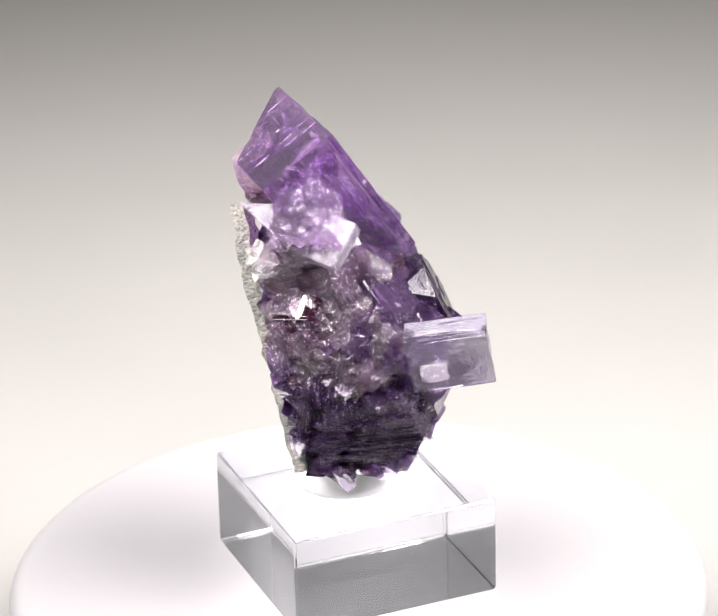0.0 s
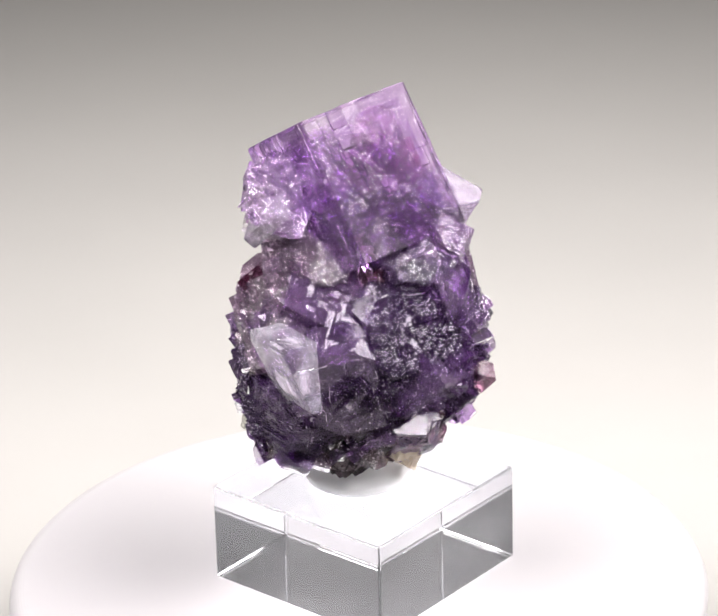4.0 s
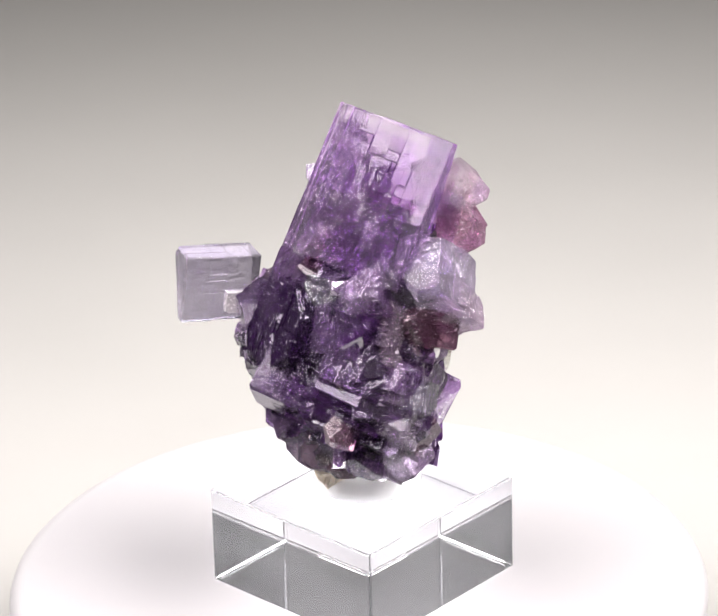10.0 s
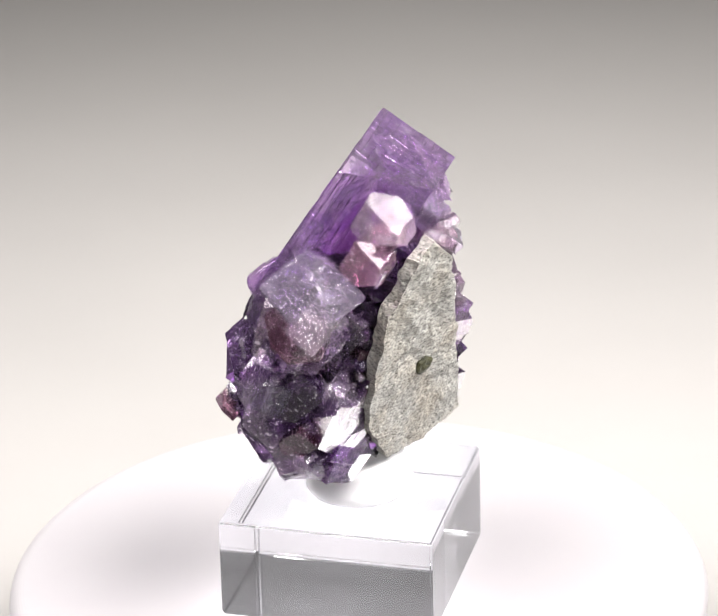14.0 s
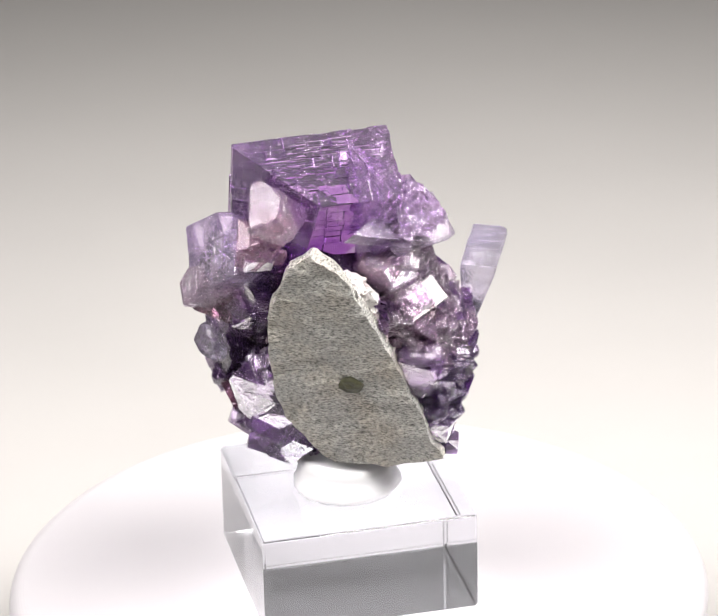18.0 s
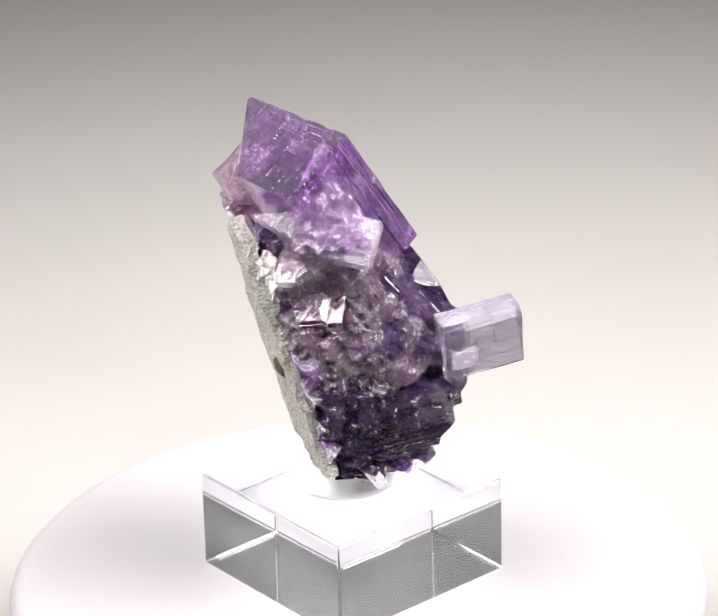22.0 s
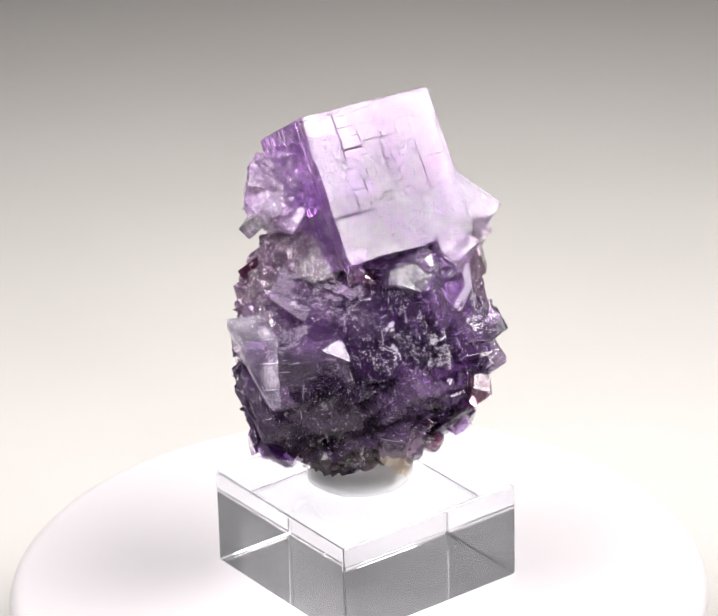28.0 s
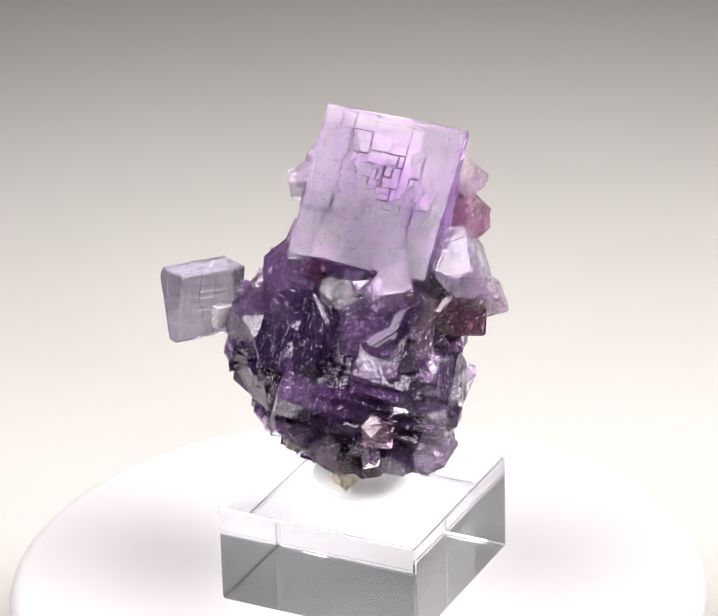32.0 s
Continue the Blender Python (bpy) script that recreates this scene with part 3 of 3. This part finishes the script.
crystal("dark_cube", DARK, (1.6, 14.6, 35.6), (0.42, 0.90, 0.10), (0.87, -0.42, 0.25), (9.0, 7.0, 7.4), 74, 9, 0.22, (((0.7, 0.5, -0.5), 4.9),), "dark purple cube beside the small colourless crystal", wear=0)
crystal("dark_cube", DARK, (3.6, 11.4, 29.6), EDGE_R, EDGE_D, (9.0, 8.0, 8.0), 75, 10, 0.25, label="dark purple cube over the foot", wear=0)
lump("brown_mass", UMBER, (7.4, -3.8, 26.6), [5.6 * (0.8 + 0.4 * noise.cell(d * 31)) for d in directions(22)], "rough brownish purple fluorite at the base", 0.8, 6.3, 1.6)
crystal("dusky_slab", DUSKY, (0.6, 14.0, 43.2), (0.86, 0.42, 0.28), (-0.44, 0.90, 0.0), (6.2, 6.0, 13.0), 77, 12, 0.25, (((0.6, 0.4, -0.7), 5.6),), "dusky mauve slab with straight cracks", wear=2)
lump("brown_mass", UMBER, (4.6, 4.6, 24.6), [4.6 * (0.8 + 0.4 * noise.cell(d * 23)) for d in directions(20)], "rough brownish purple fluorite over the calcite", 0.7, 9.3, 1.6)
lump("beige_crystal", BEIGE, (7.4, 4.2, 23.2), (), "rough cream calcite wedge", 0.45, 4.4, 1.4,
     (((0.55, 0.15, 0.75), 3.6), ((-0.55, -0.15, -0.75), 5.0), ((0.8, -0.3, -0.4), 2.4), ((-0.8, 0.3, 0.4), 2.6), ((0.3, 0.9, -0.2), 2.6), ((-0.3, -0.9, 0.2), 2.6), ((0.7, 0.6, -0.3), 2.5), ((0.2, -0.6, -0.7), 3.6)))

# smaller cubes that crowd the two masses
GROWTH = (((0.338, -0.942, 0.029), (0.519, 0.178, -0.837)), (EDGE_R, EDGE_D), ((0.55, 0.82, -0.3), (-0.48, 0.6, 0.64)), ((0.2, 0.9, 0.4), (0.95, -0.3, 0.1)))


def crowd(centre, reach, count, seed, low, high, sizes, sink):
    rng = random.Random(seed)
    planes = [(way, far + way.dot(Vector(centre))) for way, far in zip(directions(len(reach)), reach)] + list(BREAKS)
    k = 0
    while k < count:
        way = Vector((rng.gauss(0, 1), rng.gauss(0, 1), rng.gauss(0, 0.9))).normalized()
        if way.dot(BACK) > 0.55:
            continue
        far = min((d - n.dot(Vector(centre))) / n.dot(way) for n, d in planes if n.dot(way) > 0.05)
        spot = Vector(centre) + way * far
        if not low <= spot.z <= high or FACET.dot(spot) > 37.9:
            continue
        k += 1
        size = rng.uniform(*sizes)
        # the large front cubes stay free
        if way.x > 0.45 and 27 < spot.z < 47 and -11 < spot.y < 14 and (size > 2 or rng.random() < 0.5):
            continue
        ax, ay = rng.choice(GROWTH)
        ax = Vector(ax) + Vector((rng.gauss(0, 0.25), rng.gauss(0, 0.25), rng.gauss(0, 0.25)))
        if way.y < -0.35 and spot.z < 31:
            continue
        if way.y < -0.3 and size < 3 and rng.random() < 0.65:
            continue
        tone = rng.choices((DARK, GLASSY, PURPLE, WINE), (9, 2, 1.5, 0.7))[0]
        if way.z < -0.3:
            tone = rng.choices((UMBER, WINE, DARK), (5, 2, 3))[0]
        if way.y < -0.3 and spot.x < 8 and spot.z > 35:
            tone = rng.choices((MAUVE, DUSKY, PURPLE, WINE, LILAC), (5, 3, 2, 1, 1))[0]
        if spot.y > 9 and spot.x < 3:
            tone = rng.choices((PURPLE, LILAC, DARK, WINE), (4, 1, 5, 1))[0]
        if spot.y < -10:
            size = min(size, 2.8)
        crystal("crystal", tone, spot - way * (0.8 + size * rng.uniform(*sink)), ax, ay, [size * rng.uniform(0.7, 1.25) for _ in range(3)], rng.random(), rng.choice((1, 1, 4, 7)), 0.14, gap=0.12, wear=rng.choice((3, 5, 8)))


crowd(LOWER_AT, LOWER, 56, 17, 23.0, 38, (4.4, 7.4), (0.22, 0.36))
crowd(MIDDLE_AT, MIDDLE, 50, 23, 34, 51, (4.0, 6.6), (0.22, 0.36))
crowd(LOWER_AT, LOWER, 130, 18, 19.0, 38, (1.4, 3.0), (0.0, 0.25))
crowd(MIDDLE_AT, MIDDLE, 110, 24, 34, 51, (1.4, 3.0), (0.0, 0.25))

# the dark cleaved blocks over the mount, and the pale growth under the large cube
crystal("cleaved_block", STRIATED, (2.9, -10.3, 30.0), (0.99, -0.02, 0.10), (0.02, 1, 0.26), (13.4, 9.6, 12.6), 51, {(1, -1): (26, 3, 1), (0, 1): (14, 3, 0), (0, -1): 6}, 0.3, (((0.6, -0.4, -0.7), 6.6), ((0.72, -0.6, 0.2), 7.4), ((0.75, 0, -0.66), 7.0)), "dark purple block with striated cleavage", 0.02, wear=2)
crystal("cleaved_block", STRIATED, (-5.6, -9.4, 30.2), (0.97, 0.16, -0.05), (-0.16, 1, 0.2), (5.0, 8.4, 12.0), 52, {(1, -1): (22, 2, 1), (0, -1): (12, 3, 0)}, 0.3, (((-0.7, -0.2, -0.7), 4.6),), "dark purple block with striated cleavage", 0.02, wear=3)
crystal("neck_crystal", PINK, (-7.2, -6.2, 48.0), (0.3, 0.9, 0.2), (0.8, -0.2, 0.4), (5.0, 5.4, 11), 53, 6, 0.3, (((0.5, -0.5, 0.6), 5.2),), "pale pinkish crystal under the large cube", wear=5)
crystal("neck_crystal", MAUVE, (-1.5, -7.5, 48.6), (0.6, 0.7, 0.2), (0.6, -0.6, 0.4), (7, 6, 6), 54, 14, 0.4, label="cloudy mauve crystal under the large cube", wear=3)
crystal("striated_prism", MAUVE, (-5.0, -9.6, 44.6), (0.72, -0.62, 0.3), (0.6, 0.75, 0.1), (3.4, 2.6, 4.2), 58, {(1, -1): (7, 1, 1), (0, -1): (6, 1, 1), (2, 1): 4}, 0.25, label="mauve prism with parallel ridges", wear=1)
crystal("striated_prism", PURPLE, (-7.6, -7.0, 49.4), (0.72, -0.62, 0.3), (0.6, 0.75, 0.1), (4.2, 3.4, 3.6), 59, {(1, -1): (8, 1, 1), (0, -1): (6, 1, 1), (2, 1): 4}, 0.25, label="purple prism with parallel ridges", wear=1)
crystal("wine_crystal", WINE, (-3.4, -11.0, 41.6), (0.8, -0.5, 0.2), (0.5, 0.8, 0.1), (4.2, 3.4, 3.4), 60, 4, 0.2, label="small dark wine red crystal", wear=2)
lump("pink_prism", ROSE, (-11.4, 11.2, 54.0), (), "striated pinkish red prism beside the rock", 0.2, 6.1, 3.0, [(d, 2.9 + 0.8 * noise.cell(d * 50)) for d in directions(10)])
crystal("skirt_crystal", CLEAR, (6.4, 6.4, 46.6), U, V, (6.0, 3.2, 3.0), 56, 5, 0.4, (((0.5, 0.8, 0), 1.9), ((-0.5, 0.8, 0), 1.8)), wear=4, label="broken pale rim under the large cube")
crystal("skirt_crystal", PURPLE, (3.0, 13.0, 48.0), p, q, (6, 5, 5), 57, 9, 0.3, label="purple cube under the large cube", wear=3)


def cluster(centre, reach, count, seed, tones, weights, small, large):
    """Angular splinters heaped round a centre, in mm."""
    rng = random.Random(seed)
    for _ in range(count):
        spot = Vector(centre) + Vector([rng.uniform(-1, 1) * k for k in reach])
        size = rng.uniform(small, large)
        ax, ay = rng.choice(GROWTH)
        ax = Vector(ax) + Vector((rng.gauss(0, 0.1), rng.gauss(0, 0.1), rng.gauss(0, 0.1)))
        crystal("splinter", rng.choices(tones, weights)[0], spot, ax, ay, [size * k * rng.uniform(0.7, 1.2) for k in (1.4, 0.9, 0.6)], rng.random(), rng.choice((1, 1, 4)), 0.1, wear=rng.choice((3, 5, 8)))


cluster((-6.0, -6.6, 52.6), (5.0, 1.8, 3.0), 18, 61, (LILAC, MAUVE, PURPLE), (3, 3, 3), 2.0, 4.2)
cluster((-3.0, -10.2, 41.0), (5.2, 0.8, 5.0), 16, 62, (MAUVE, DUSKY, WINE, PURPLE), (4, 3, 1, 2), 3.0, 5.4)
cluster((-9.6, -8.3, 37.5), (0.9, 1.3, 3.5), 16, 70, (MAUVE, LILAC, PURPLE), (3, 2, 2), 1.3, 2.8)
cluster((-9.0, -10.4, 36.0), (1.8, 0.8, 2.6), 14, 67, (PURPLE, GLASSY, LILAC), (4, 4, 1), 2.6, 4.6)
cluster((-6.6, -11.6, 30.0), (1.4, 0.8, 3.2), 10, 68, (DARK, STRIATED), (2, 2), 2.2, 4.4)
cluster((-8.8, 8.2, 36.0), (0.8, 0.9, 7.0), 26, 69, (DARK, UMBER, WINE), (5, 2, 2), 1.3, 2.8)
cluster((-5.6, 9.4, 24.4), (1.6, 2.8, 3.0), 22, 72, (GLASSY, PURPLE, DARK), (4, 3, 1), 2.4, 4.6)
cluster((-6.6, 13.2, 51.0), (2.6, 2.4, 2.0), 12, 64, (LILAC, CLEAR), (3, 2), 1.6, 3.4)
cluster((4.2, 9.6, 47.0), (3.6, 2.0, 1.2), 16, 65, (CLEAR, LILAC, PURPLE), (2, 2, 2), 1.4, 3.0)
cluster((-11.0, 9.4, 55.6), (1.6, 2.0, 3.4), 10, 66, (PINK, ROSE, PURPLE), (4, 2, 2), 1.6, 3.4)
cluster((2.0, -9.6, 22.6), (6.0, 2.6, 1.0), 26, 73, (UMBER, STRIATED, MAUVE), (4, 4, 1), 1.8, 3.6)

# the grey rock on the back: its outline in its own plane, in mm
OUTLINE = ((-4.0, 21.6), (0.4, 17.6), (3.8, 10.0), (8.4, -2.4), (11.7, -12.2), (4.0, -14.1), (-3.4, -14.5), (-10.0, -6.6), (-11.2, 4.5), (-10.4, 12.5), (-7.2, 19.4))
bm = box_bm((-0.0018, -0.02, -0.02), (0, 0.02, 0.026))
for (ya, za), (yb, zb) in zip(OUTLINE, OUTLINE[1:] + OUTLINE[:1]):
    cut(bm, (0, ya * MM, za * MM), (0, -(zb - za), yb - ya))
for _ in range(6):
    bmesh.ops.subdivide_edges(bm, edges=[e for e in bm.edges if e.calc_length() > 0.0008], cuts=1)
    bmesh.ops.triangulate(bm, faces=bm.faces)
for v in bm.verts:
    v.co += noise.noise_vector(v.co * 300) * 0.0005 + noise.noise_vector(v.co * 900) * 0.00022 + noise.noise_vector(v.co * 2200) * 0.00012
rock_body = part("rock", bm, ROCK, specimen, "grey granular host rock with a flat sawn face")
ROCK_AT = Vector((-10.8, -1.6, 34.4))
rock_body.matrix_basis = frame_of(ROCK_AT, BACK, (0, -1, 0))
bm = bmesh.new()
bmesh.ops.create_icosphere(bm, subdivisions=3, radius=0.0018)
for v in bm.verts:
    v.co = Vector((v.co.x * 0.3, v.co.y * 0.95, v.co.z * 0.75)) + noise.noise_vector(v.co * 900) * 0.0003
spot = part("inclusion", bm, OLIVE, specimen, "dark olive mineral inclusion in the rock")
spot.matrix_basis = frame_of(ROCK_AT + BACK * 0.1, BACK, (0, -1, 0))
# the pale crust along the rock's broken edge
rock_frame = frame_of(ROCK_AT, BACK, (0, -1, 0))
for k in range(10):
    share = 0.12 + 0.88 * k / 9
    spot = rock_frame @ Vector((-0.0026, (0.4 + 5.6 * share + 0.1) * MM, (17.4 - 14.5 * share) * MM))
    lump("crust", CRUST, spot / MM, (), "pale granular crust along the broken edge of the rock", 0.5, k * 1.7, 1.3, [(d, 1.5 + 0.7 * noise.cell(d * 9 + Vector((k, 0, 0)))) for d in directions(12)])


# ---- what turns ----
def motions():
    """All that stands on the turntable goes round with it, once in 23 seconds."""
    late = ((0, 0.0), (3, 0.35), (6, 0.78), (9, 1.5), (14, 2.0), (19, 2.1), (23, 1.95), (26, 2.7), (29, 2.45), (32, 2.0))
    rows = []
    for t in range(33):
        for (a, x), (b, y) in zip(late, late[1:]):
            if a <= t <= b:
                slip = x + (y - x) * (t - a) / (b - a)
        rows.append((float(t), pose(0, 0, 0, 0, 0, -360 / 23 * t + slip)))
    for thing in (turntable, block, tack, specimen):
        walk(thing, rows)


motions()
